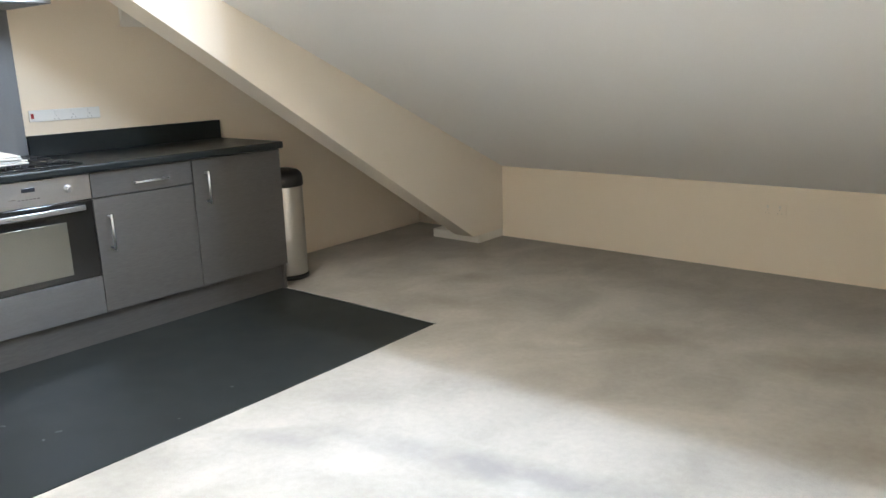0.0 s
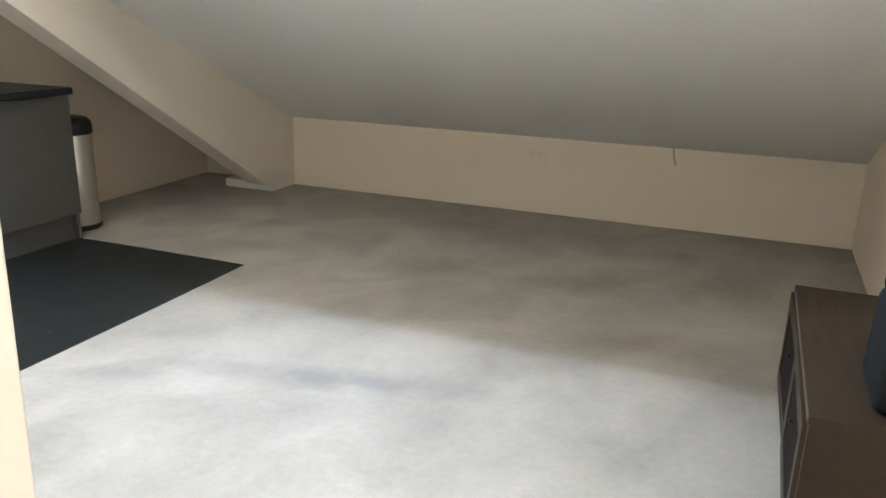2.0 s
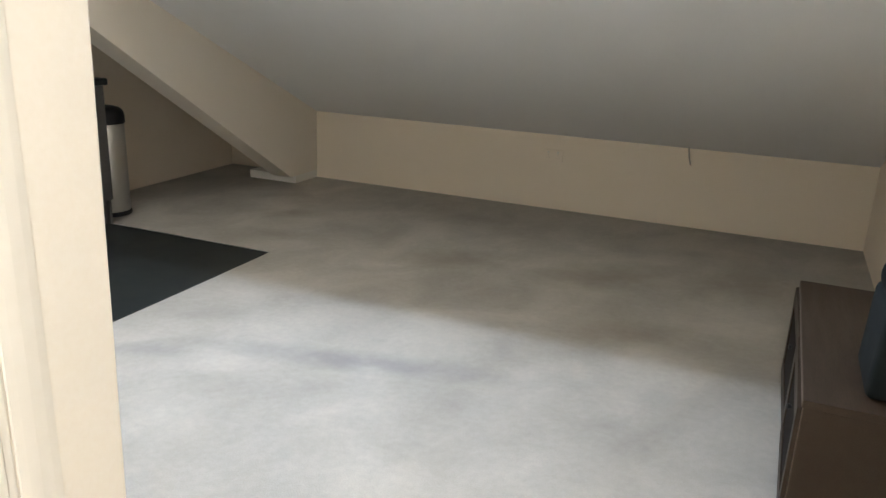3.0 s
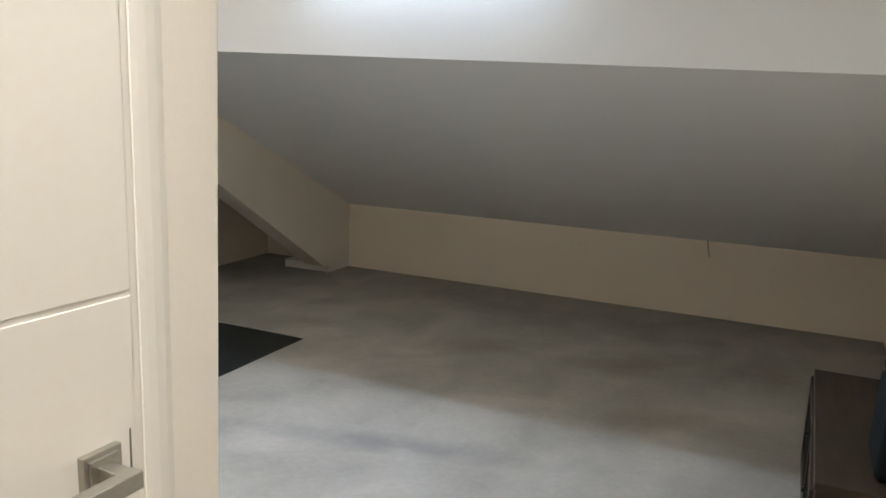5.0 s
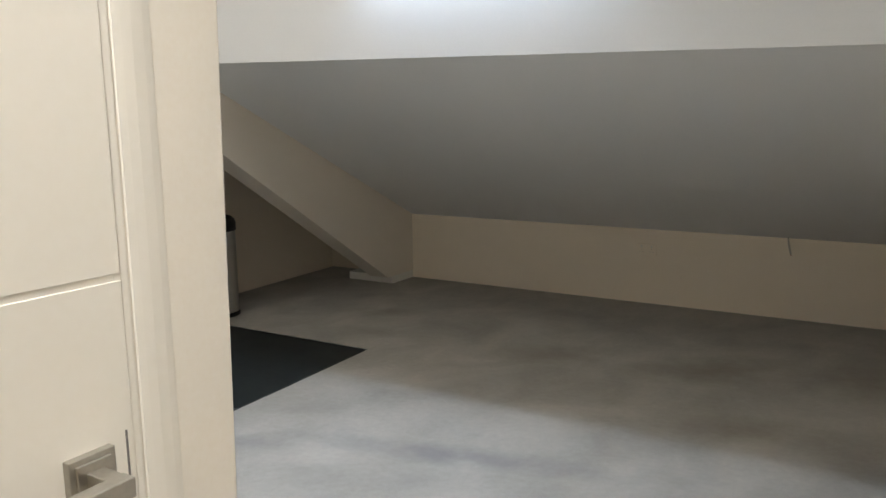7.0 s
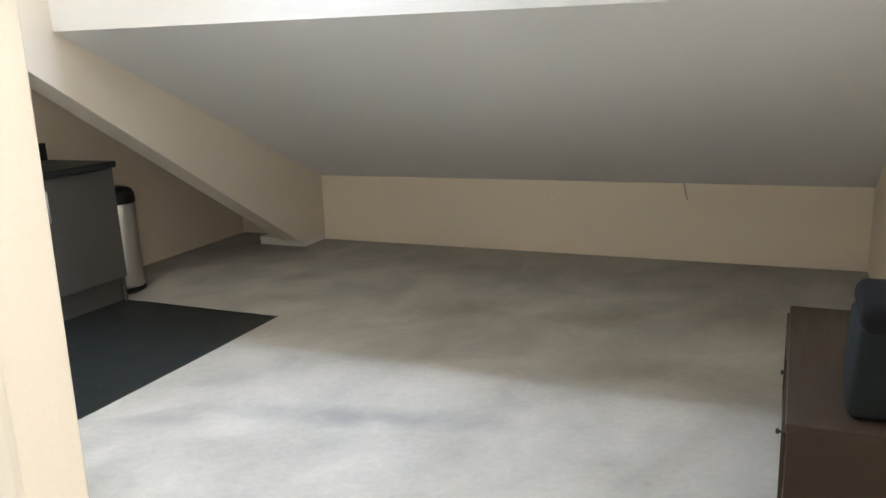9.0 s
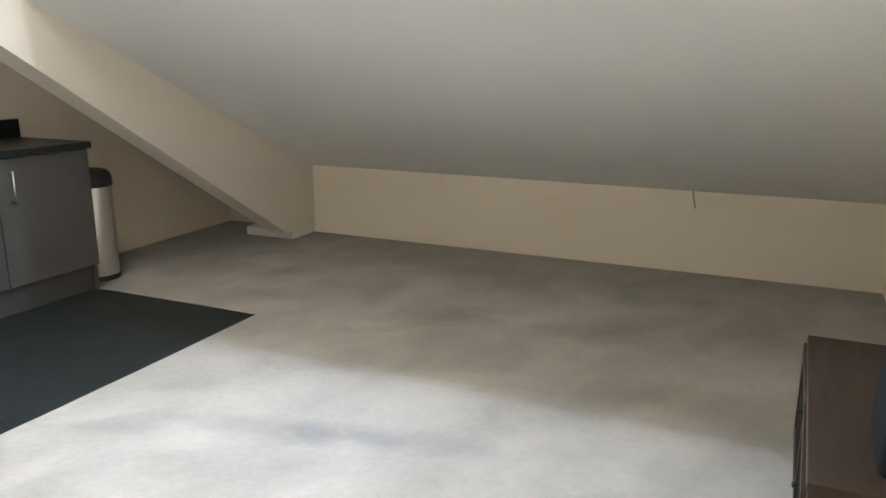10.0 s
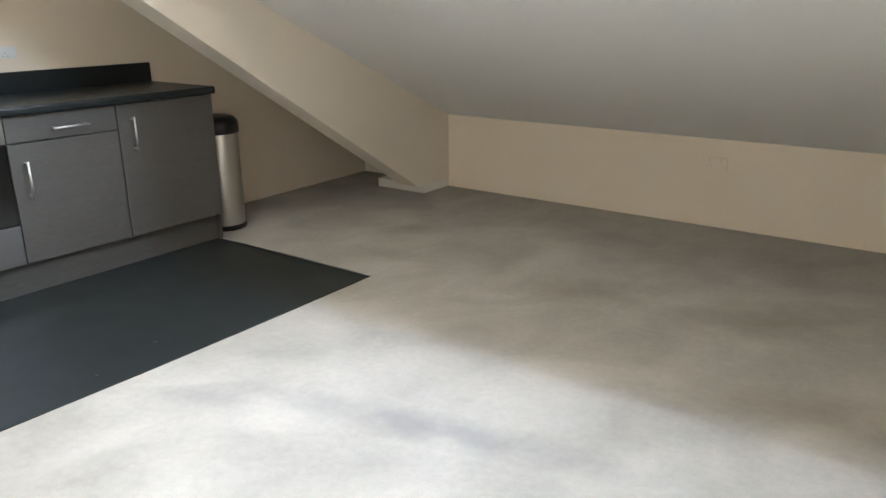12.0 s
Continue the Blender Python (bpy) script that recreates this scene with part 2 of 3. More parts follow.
def cloud_material():
    m = bpy.data.materials.new("overcast_sky")
    m.use_nodes = True
    nt = m.node_tree
    b = nt.nodes["Principled BSDF"]
    b.inputs["Base Color"].default_value = (0, 0, 0, 1)
    noise_tex = nt.nodes.new("ShaderNodeTexNoise")
    noise_tex.inputs["Scale"].default_value = 1.2
    ramp = nt.nodes.new("ShaderNodeMapRange")
    ramp.inputs["To Min"].default_value, ramp.inputs["To Max"].default_value = 4.0, 6.0
    nt.links.new(noise_tex.outputs["Fac"], ramp.inputs["Value"])
    nt.links.new(ramp.outputs[0], b.inputs["Emission Strength"])
    b.inputs["Emission Color"].default_value = (0.86, 0.93, 1.0, 1)
    return m


M_cloud = cloud_material()


# ---- mesh helpers ----
def box_bm(x0, x1, y0, y1, z0, z1, bevel=0.0, seg=2):
    bm = bmesh.new()
    bmesh.ops.create_cube(bm, size=1)
    bmesh.ops.scale(bm, vec=(x1 - x0, y1 - y0, z1 - z0), verts=bm.verts)
    bmesh.ops.translate(bm, vec=((x0 + x1) / 2, (y0 + y1) / 2, (z0 + z1) / 2), verts=bm.verts)
    if bevel:
        bmesh.ops.bevel(bm, geom=bm.edges[:], offset=bevel, segments=seg, profile=0.5, affect="EDGES")
    return bm


def hexa_bm(corners, bevel=0.0):
    """Eight corners: the lower four in a ring, then the upper four."""
    bm = bmesh.new()
    v = [bm.verts.new(c) for c in corners]
    for f in ((3, 2, 1, 0), (4, 5, 6, 7), (0, 1, 5, 4), (1, 2, 6, 5), (2, 3, 7, 6), (3, 0, 4, 7)):
        bm.faces.new([v[i] for i in f])
    bmesh.ops.recalc_face_normals(bm, faces=bm.faces[:])
    if bevel:
        bmesh.ops.bevel(bm, geom=bm.edges[:], offset=bevel, segments=2, profile=0.5, affect="EDGES")
    return bm


def prism_bm(profile, axis, a, b, bevel=0.0):
    """A flat outline pushed along an axis from a to b. The outline is (y, z) for x, (x, z) for y, (x, y) for z."""
    def at(p, s):
        return {"x": (s, p[0], p[1]), "y": (p[0], s, p[1]), "z": (p[0], p[1], s)}[axis]
    bm = bmesh.new()
    lo = [bm.verts.new(at(p, a)) for p in profile]
    hi = [bm.verts.new(at(p, b)) for p in profile]
    k = len(profile)
    bm.faces.new(lo)
    bm.faces.new(hi)
    for i in range(k):
        bm.faces.new((lo[i], lo[(i + 1) % k], hi[(i + 1) % k], hi[i]))
    bmesh.ops.recalc_face_normals(bm, faces=bm.faces[:])
    if bevel:
        bmesh.ops.bevel(bm, geom=bm.edges[:], offset=bevel, segments=2, profile=0.5, affect="EDGES")
    return bm


def rod_bm(a, b, r, n=12):
    a, b = Vector(a), Vector(b)
    bm = bmesh.new()
    bmesh.ops.create_cone(bm, cap_ends=True, segments=n, radius1=r, radius2=r, depth=(b - a).length)
    bmesh.ops.transform(bm, matrix=Matrix.Translation((a + b) / 2) @ (b - a).to_track_quat("Z", "Y").to_matrix().to_4x4(), verts=bm.verts)
    return bm


def lathe_bm(profile, n=40, start=0.0, sweep=360.0):
    """Rings of (radius, z) round the z axis."""
    bm = bmesh.new()
    rings = []
    for r, z in profile:
        rings.append([bm.verts.new((r * math.cos(2 * math.pi * i / n), r * math.sin(2 * math.pi * i / n), z)) for i in range(n)])
    for p, q in zip(rings, rings[1:]):
        for i in range(n):
            bm.faces.new((p[i], p[(i + 1) % n], q[(i + 1) % n], q[i]))
    bm.faces.new(rings[0])
    bm.faces.new(rings[-1])
    bmesh.ops.recalc_face_normals(bm, faces=bm.faces[:])
    return bm


def tube_bm(points, r, n=8):
    """A round cable along a smooth line of points."""
    bm = bmesh.new()
    pts = [Vector(p) for p in points]
    line = []
    for i in range(len(pts) - 1):
        p0, p1, p2, p3 = pts[max(0, i - 1)], pts[i], pts[i + 1], pts[min(len(pts) - 1, i + 2)]
        for k in range(6):
            u = k / 6
            line.append(0.5 * ((2 * p1) + (p2 - p0) * u + (2 * p0 - 5 * p1 + 4 * p2 - p3) * u * u + (3 * p1 - p0 - 3 * p2 + p3) * u ** 3))
    line.append(pts[-1])
    rings = []
    for i, p in enumerate(line):
        d = (line[min(i + 1, len(line) - 1)] - line[max(0, i - 1)]).normalized()
        u = d.cross(Vector((0.31, 0.2, 0.93))).normalized()
        w = d.cross(u)
        rings.append([bm.verts.new(p + r * (u * math.cos(6.2832 * j / n) + w * math.sin(6.2832 * j / n))) for j in range(n)])
    for p, q in zip(rings, rings[1:]):
        for i in range(n):
            bm.faces.new((p[i], p[(i + 1) % n], q[(i + 1) % n], q[i]))
    bm.faces.new(rings[0])
    bm.faces.new(rings[-1])
    bmesh.ops.recalc_face_normals(bm, faces=bm.faces[:])
    return bm


def part(name, bm, mat, parent=None, label="", smooth=False):
    me = bpy.data.meshes.new(name)
    bm.to_mesh(me)
    bm.free()
    me.materials.append(mat)
    if smooth:
        for p in me.polygons:
            p.use_smooth = len(p.vertices) <= 4
    ob = new(name, me)
    if parent is not None:
        ob.parent = parent
    if label:
        ob["label"] = label
    return ob


def structure(name, bm, mat, label, category=""):
    return tagged(part(name, bm, mat), label, category or name.split("_")[0], kind="structure")


def thing(name, at, label, category, group=""):
    ob = new(name)
    ob.empty_display_size = 0.1
    ob.location = at
    return tagged(ob, label, category, group)


# ---- large structure ----
structure("floor", box_bm(-0.2, 5.1, BACK_Y - 0.2, 2.9, -0.12, 0.0), M_carpet, "pale grey-beige carpet with worn dark stains", "carpet")
structure("floor_vinyl", prism_bm([(0.0, -2.21), (1.745, -2.21), (1.760, -0.6), (1.755, 0.0), (1.739, 0.698), (0.0, 0.69)], "z", -0.02, 0.004), M_vinyl,
          "black vinyl kitchen flooring laid beside the carpet", "vinyl floor")
structure("trim", prism_bm([(0.545, 0.695), (1.741, 0.700), (1.744, 0.708), (0.545, 0.703)], "z", -0.01, 0.006, 0.001), M_trim,
          "thin pale metal strip between vinyl and carpet", "floor trim")

# kitchen wall; it runs back a little under the slope
REC_Y, REC_Z = 0.119, 1.58
structure("wall_kitchen", box_bm(-0.14, 0.0, PART_Y - 0.1, REC_Y, -0.05, 3.0), M_wall, "cream painted plaster wall behind the kitchen units", "wall")
structure("wall_kitchen_bay", prism_bm([(0.0, REC_Y), (-0.085, 2.78), (-0.2, 2.78), (-0.2, REC_Y)], "z", -0.05, REC_Z), M_wall, "cream painted wall running back beside the bin", "wall")
structure("wall_kitchen_lintel", box_bm(-0.14, 0.03, REC_Y, 2.78, REC_Z, 3.0), M_beam, "off-white boxing on the wall under the slope", "wall")
structure("wall_knee", box_bm(BEAM_X1 - 0.02, RIGHT_X, KNEE_Y, KNEE_Y + 0.1, -0.05, KNEE_Z + 0.05), M_wall, "low cream knee wall under the sloping ceiling", "wall")
structure("wall_knee_bay", box_bm(-0.14, BEAM_X1 - 0.02, 2.682, 2.78, -0.05, 0.6), M_wall, "low cream wall at the back of the bay", "wall")
structure("wall_right", box_bm(RIGHT_X, RIGHT_X + 0.12, BACK_Y, 2.75, -0.05, 3.0), M_wall, "cream painted plaster side wall", "wall")
structure("wall_back", box_bm(DOOR_X - 0.2, RIGHT_X + 0.12, BACK_Y - 0.1, BACK_Y, -0.05, 3.0), M_wall, "cream painted plaster end wall of the lobby", "wall")
structure("wall_partition", box_bm(-0.14, DOOR_X - 0.1, PART_Y - 0.1, PART_Y, -0.05, 3.0), M_wall, "cream painted partition wall facing the kitchen", "wall")

# wall that holds the door, built round its opening
D_Y0, D_Y1, D_TOP = -3.145, -2.357, 2.02
structure("wall_door_end", hexa_bm([(DOOR_X - 0.1, D_Y1, -0.05), (DOOR_X, D_Y1, -0.05), (DOOR_X, PART_Y - 0.036, -0.05), (DOOR_X - 0.1, PART_Y - 0.036, -0.05),
                                    (DOOR_X - 0.1, D_Y1, 3.0), (DOOR_X, D_Y1, 3.0), (DOOR_X, PART_Y + 0.034, 3.0), (DOOR_X - 0.1, PART_Y + 0.034, 3.0)], 0.003),
          M_beam, "cream plaster wall end beside the door", "wall")
structure("wall_door_far", box_bm(DOOR_X - 0.1, DOOR_X, BACK_Y, D_Y0, -0.05, 3.0), M_beam, "cream painted lobby wall", "wall")
structure("wall_door_head", box_bm(DOOR_X - 0.1, DOOR_X, D_Y0, D_Y1, D_TOP, 3.0), M_beam, "cream painted wall above the door", "wall")

# sloping ceiling and the upright band above it
xa, xb = -0.1, RIGHT_X + 0.05
def slope_z(x, y):
    u = (y - EDGE_Y) / (KNEE_Y + 0.1 - EDGE_Y)
    return edge_z(x) * (1 - u) + (KNEE_Z - 0.05) * u


def slope_bm(left, right, y0, y1, drop, rise, columns, rows):
    """A slab that follows the slope; left and right give its edges at each y."""
    bm = bmesh.new()
    grid = []
    for j in range(rows + 1):
        y = y0 + (y1 - y0) * j / rows
        line = []
        for i in range(columns + 1):
            x = left(y) + (right(y) - left(y)) * i / columns
            z = slope_z(x, y)
            line.append((bm.verts.new((x, y, z - drop)), bm.verts.new((x, y, z + rise))))
        grid.append(line)
    for j in range(rows):
        for i in range(columns):
            a, b, c, d = grid[j][i], grid[j][i + 1], grid[j + 1][i + 1], grid[j + 1][i]
            bm.faces.new((a[0], d[0], c[0], b[0]))
            bm.faces.new((a[1], b[1], c[1], d[1]))
    rim = ([grid[0][i] for i in range(columns + 1)] + [grid[j][columns] for j in range(1, rows + 1)]
           + [grid[rows][i] for i in range(columns - 1, -1, -1)] + [grid[j][0] for j in range(rows - 1, 0, -1)])
    for p, q in zip(rim, rim[1:] + rim[:1]):
        bm.faces.new((p[0], q[0], q[1], p[1]))
    bmesh.ops.recalc_face_normals(bm, faces=bm.faces)
    return bm


structure("ceiling_slope", slope_bm(lambda y: xa, lambda y: xb, EDGE_Y, KNEE_Y + 0.1, 0.0, 0.1, 40, 12),
    M_ceiling, "white painted sloping attic ceiling", "ceiling")
structure("ceiling_band", hexa_bm([
    (xa, EDGE_Y - 0.003, edge_z(xa) - 0.003), (xb, EDGE_Y - 0.003, edge_z(xb) - 0.003), (xb, EDGE_Y + 0.1, edge_z(xb)), (xa, EDGE_Y + 0.1, edge_z(xa)),
    (xa, EDGE_Y - 0.003, BAND_TOP + 0.004), (xb, EDGE_Y - 0.003, BAND_TOP + 0.004), (xb, EDGE_Y + 0.1, BAND_TOP + 0.004), (xa, EDGE_Y + 0.1, BAND_TOP + 0.004)]),
    M_ceiling, "white upright band below the roof window", "ceiling")


def roof_slab(name, x0, x1, y0, y1, label):
    """A piece of the upper roof between two heights; y0 is the lower end."""
    out = roof_n * SHAFT
    low = [Vector((x, y, roof_z(y))) for x, y in ((x0, y0), (x1, y0), (x1, y1), (x0, y1))]
    high = [v + out for v in low]
    if y0 == EDGE_Y:                      # beside the window the roof runs down to the sill
        for v in high[:2]:
            v += -roof_up * SHAFT / PITCH
    structure(name, hexa_bm(low + high), M_ceiling, label, "ceiling")


structure("window_sill", box_bm(SKY_X0 - 0.05, SKY_X1 + 0.05, EDGE_Y + 0.1, EDGE_Y + 1.0, BAND_TOP - 0.1, BAND_TOP), M_ceiling, "white painted sill below the roof window", "window sill")
roof_slab("ceiling_roof_left", xa, SKY_X0, EDGE_Y, ROOF_Y, "white painted upper roof slope beside the roof window")
roof_slab("ceiling_roof_right", SKY_X1, xb, EDGE_Y, ROOF_Y, "white painted upper roof slope beside the roof window")
roof_slab("ceiling_roof_upper", SKY_X0, SKY_X1, SKY_Y1, ROOF_Y, "white painted upper roof slope above the roof window")
a0, a1, b0, b1 = LIGHT2
for nm, (p, q, r, s) in (("ceiling_flat", (xa, xb, FILL3[3], ROOF_Y)), ("ceiling_flat_left", (xa, FILL3[0], PART_Y, FILL3[3])),
                         ("ceiling_flat_right", (FILL3[1], xb, PART_Y, FILL3[3])), ("ceiling_flat_back", (FILL3[0], FILL3[1], PART_Y, FILL3[2])),
                         ("ceiling_lobby", (DOOR_X, xb, b1, PART_Y)), ("ceiling_lobby_left", (DOOR_X, a0, BACK_Y, b1)),
                         ("ceiling_lobby_right", (a1, xb, BACK_Y, b1)), ("ceiling_lobby_end", (a0, a1, BACK_Y, b0))):
    cz = LOBBY_Z if "lobby" in nm else CEIL_Z
    structure(nm, box_bm(p, q, r, s, cz, cz + (0.6 if "lobby" in nm else 0.2)), M_ceiling, "white painted flat ceiling", "ceiling")


structure("wall_header", box_bm(DOOR_X, RIGHT_X, PART_Y - 0.1, PART_Y, LOBBY_Z + 0.6, 3.05), M_wall, "cream painted wall above the lobby", "wall")


def roof_window(name, corners, n, label):
    """A white frame and a pane in a roof opening; corners go round, n points out."""
    w = thing(name, (0, 0, 0), label, "skylight")
    w["kind"] = "structure"
    c = [Vector(p) for p in corners]
    mid = sum(c, Vector()) / 4
    for i in range(4):
        p, q = c[i], c[(i + 1) % 4]
        pin, qin = p + (mid - p).normalized() * 0.08, q + (mid - q).normalized() * 0.08
        part("window_frame", hexa_bm([p, q, qin, pin] + [v + n * 0.06 for v in (p, q, qin, pin)], 0.004), M_frame, w)
    ring = [p + (mid - p).normalized() * 0.07 + n * 0.03 for p in c]
    pane = part("pane", hexa_bm(ring + [v + n * 0.006 for v in ring]), M_glass, w, "clear glass pane")
    pane.visible_shadow = False
    return w


roof_window("window_1", [v + Vector((x, 0, 0)) for v, x in ((pane_0, SKY_X0), (pane_0, SKY_X1), (pane_1, SKY_X1), (pane_1, SKY_X0))], roof_n, "white-framed roof window above the sloping ceiling")
roof_window("window_2", [(a0, b0, LOBBY_Z + 0.5), (a1, b0, LOBBY_Z + 0.5), (a1, b1, LOBBY_Z + 0.5), (a0, b1, LOBBY_Z + 0.5)], Vector((0, 0, 1)),
            "white-framed rooflight over the lobby")

# made-up rooflight, there only to house the fill lamp
roof_window("added_window_3", [(x, y, CEIL_Z + 0.10) for x, y in ((FILL3[0], FILL3[2]), (FILL3[1], FILL3[2]), (FILL3[1], FILL3[3]), (FILL3[0], FILL3[3]))],
            Vector((0, 0, 1)), "white-framed rooflight added to hold the kitchen fill lamp")

# white cloud outside the roof window
bm = hexa_bm([roof_mid + roof_n * h + Vector((dx, 0, 0)) + roof_up * du for h in (0.45, 0.47) for dx, du in ((-2, -1.1), (2, -1.1), (2, 1.2), (-2, 1.2))])
backdrop = tagged(part("backdrop", bm, M_cloud), "plain bright overcast sky outside the roof window", "sky", kind="structure")

# boxed-in rafter
beam_top = CEIL_Z - 0.01
RAFTER_0 = 1.472

structure("beam", prism_bm([((RAFTER_0 - 0.062) / RAFTER, 0.062), (2.69, 0.062), (2.69, 0.56), (EDGE_Y + 0.04, EDGE_Z0 + 0.08), (EDGE_Y + 0.04, BAND_TOP + 0.05),
                            (ROOF_Y, CEIL_Z + 0.05), ((RAFTER_0 - beam_top) / RAFTER, beam_top)], "x", BEAM_X0, BEAM_X1, 0.003), M_rafter,
          "cream boxed-in rafter running down to the floor", "beam")
structure("beam_base", box_bm(0.39, 0.838, 2.312, 2.685, -0.01, 0.064, 0.004), M_gloss, "low cream box at the foot of the rafter", "plinth box")

# plasterboard joint, barely proud of the slope
def joint_x(y):
    return 3.93 - 0.055 * (y - 0.215)


structure("trim_joint", slope_bm(lambda y: joint_x(y) - 0.024, lambda y: joint_x(y) + 0.024, 0.215, 2.60, 0.0010, 0.004, 1, 12),
          M_ceiling, "faint taped plasterboard joint in the slope", "ceiling joint")


# ---- door ----
def door():
    d = thing("door_1", (DOOR_X, D_Y1, 0), "closed cream panelled door with a grooved face", "door")
    d["kind"] = "structure"
    face = 0.004
    y0, y1 = D_Y0 + 0.012 - D_Y1, -0.010
    t = 0.04
    gz, gh, gd, gm = 1.206, 0.0035, 0.0006, 0.008
    # leaf with a routed groove that stops short of the edges
    lo = box_bm(-t, face, y0, y1, 0.006, gz - gh, 0.0007)
    leaf = part("leaf", lo, M_gloss, d)
    part("leaf", box_bm(-t, face, y0, y1, gz + gh, D_TOP - 0.035, 0.0007), M_gloss, d)
    part("groove", box_bm(-t, face - gd, y0 + 0.001, y1 - 0.001, gz - gh - 0.002, gz + gh + 0.002), M_gloss, d)
    for e0, e1 in ((y0, y0 + gm), (y1 - gm, y1)):
        part("groove_end", box_bm(-t, face - 0.0005, e0 + 0.0005, e1, gz - gh, gz + gh), M_gloss, d)
    # lining and architrave
    for a, b in ((-0.010, 0.0), (D_Y0 - D_Y1, D_Y0 - D_Y1 + 0.012)):
        part("lining", box_bm(-0.1, 0.002, a + 0.001, b + 0.001, 0, D_TOP - 0.001, 0.001), M_gloss, d)
    part("lining", box_bm(-0.1, 0.002, D_Y0 - D_Y1 + 0.013, -0.01, D_TOP - 0.032, D_TOP - 0.002, 0.001), M_gloss, d)
    w = 0.046
    prof = [(0.0, 0.0), (0.010, 0.0), (0.014, 0.004), (0.0155, 0.012), (0.015, 0.026), (0.011, 0.036), (0.007, 0.041), (0.006, w), (0.0, w)]
    part("architrave", prism_bm([(p, 0.004 + q) for p, q in ((0.0, 0.0), (0.0018, 0.001), (0.0026, 0.010), (0.0030, 0.022), (0.0022, 0.036), (0.0008, w), (0.0, w))], "z", 0, D_TOP + w), M_gloss, d)
    part("architrave", prism_bm([(p, D_Y0 - D_Y1 - 0.004 - q) for p, q in prof], "z", 0, D_TOP + w), M_gloss, d)
    part("architrave", prism_bm([(p, D_TOP + q) for p, q in prof], "y", D_Y0 - D_Y1 - 0.003, 0.003), M_gloss, d)
    # lever handle on a square rose
    hy, hz = -2.421 - D_Y1, 1.018
    h = part("handle", box_bm(face, face + 0.010, hy - 0.025, hy + 0.025, hz - 0.025, hz + 0.025, 0.0012), M_satin, d, "satin nickel lever handle")
    part("rose_step", box_bm(face + 0.009, face + 0.013, hy - 0.019, hy + 0.019, hz - 0.019, hz + 0.019, 0.001), M_satin, h)
    part("neck", box_bm(face + 0.012, face + 0.046, hy - 0.0095, hy + 0.0095, hz - 0.0095, hz + 0.0095, 0.0012), M_satin, h)
    part("lever", box_bm(face + 0.040, face + 0.058, hy - 0.100, hy + 0.0102, hz - 0.0102, hz + 0.0102, 0.0015), M_satin, h)
    # latch plate in the gap
    part("latch_plate", box_bm(-0.02, face + 0.0008, -0.0195, -0.0170, hz - 0.03, hz + 0.031, 0.0005), M_carcass, d, "narrow dark latch plate")
    return d


door()


# ---- kitchen ----
FRONT = 0.578


def bar_handle(parent, along, y, z, length):
    """A round bar on two posts, standing off the front."""
    x = FRONT + 0.028
    ends = ((y, z - length / 2), (y, z + length / 2)) if along == "z" else ((y - length / 2, z), (y + length / 2, z))
    (ya, za), (yb, zb) = ends
    h = part("handle", rod_bm((x + 0.006, ya, za), (x + 0.006, yb, zb), 0.0052, 14), M_chrome, parent, "polished steel bar handle", smooth=True)
    for py, pz in ends:
        dy, dz = (0, 0.012 if pz == za else -0.012) if along == "z" else (0.012 if py == ya else -0.012, 0)
        part("post", box_bm(FRONT - 0.002, x + 0.003, py + dy - 0.005, py + dy + 0.005, pz + dz - 0.005, pz + dz + 0.005, 0.001), M_steel, h)


def base_unit(y0, y1, label, split, handle_y):
    u = thing("base_cabinet", (0, 0, 0), label, "kitchen cabinet", "kitchen base units")
    part("body", box_bm(0.01, FRONT - 0.0205, y0 + 0.001, min(y1 - 0.001, 0.6825), 0.158, 0.869, 0.001), M_carcass, u)
    g = 0.002
    if split:
        dr = part("drawer_front", box_bm(FRONT - 0.019, FRONT, y0 + g, y1 - g, 0.7435, 0.864, 0.0015), M_unit, u)
        bar_handle(dr, "y", (y0 + y1) / 2 + 0.026, 0.793, 0.185)
        top = 0.7355
    else:
        top = 0.864
    d = part("door", box_bm(FRONT - 0.019, FRONT, y0 + g, y1 - g, 0.164, top, 0.0015), M_unit, u)
    bar_handle(d, "z", handle_y, top - 0.17 if split else top - 0.155, 0.18)
    return u


base_unit(-0.452, 0.106, "grey wood-effect base cabinet with a drawer above a door", True, -0.385)
base_unit(0.108, 0.702, "grey wood-effect base cabinet with one tall door", False, 0.184)
base_unit(-1.652, -1.056, "grey wood-effect base cabinet beyond the oven", False, -1.12)
base_unit(PART_Y + 0.002, -1.654, "grey wood-effect base cabinet in the corner", False, -1.72)
end = tagged(part("end_panel", box_bm(0.01, FRONT - 0.021, 0.684, 0.702, 0.0, 0.869, 0.0015), M_unit), "grey wood-effect end panel closing the kitchen run", "end panel")
plinth = tagged(part("plinth", box_bm(0.518, 0.534, PART_Y + 0.002, 0.683, 0.004, 0.157, 0.001), M_unit), "grey wood-effect plinth board under the base cabinets", "plinth")


def worktop():
    """Post-formed top; it is scribed to the wall."""
    prof = [(0.0, 0.8695), (0.602, 0.8695), (0.609, 0.873), (0.612, 0.880), (0.612, 0.900), (0.609, 0.907), (0.602, 0.910), (0.0, 0.910)]
    w = part("worktop", prism_bm(prof, "y", PART_Y + 0.002, 0.704), M_worktop)
    part("back_strip", prism_bm([(0.0, 0.13), (0.0, 0.7038), (-0.0165, 0.7038)], "z", 0.8697, 0.9098), M_worktop, w)
    return tagged(w, "black laminate worktop with a rounded front edge", "worktop")


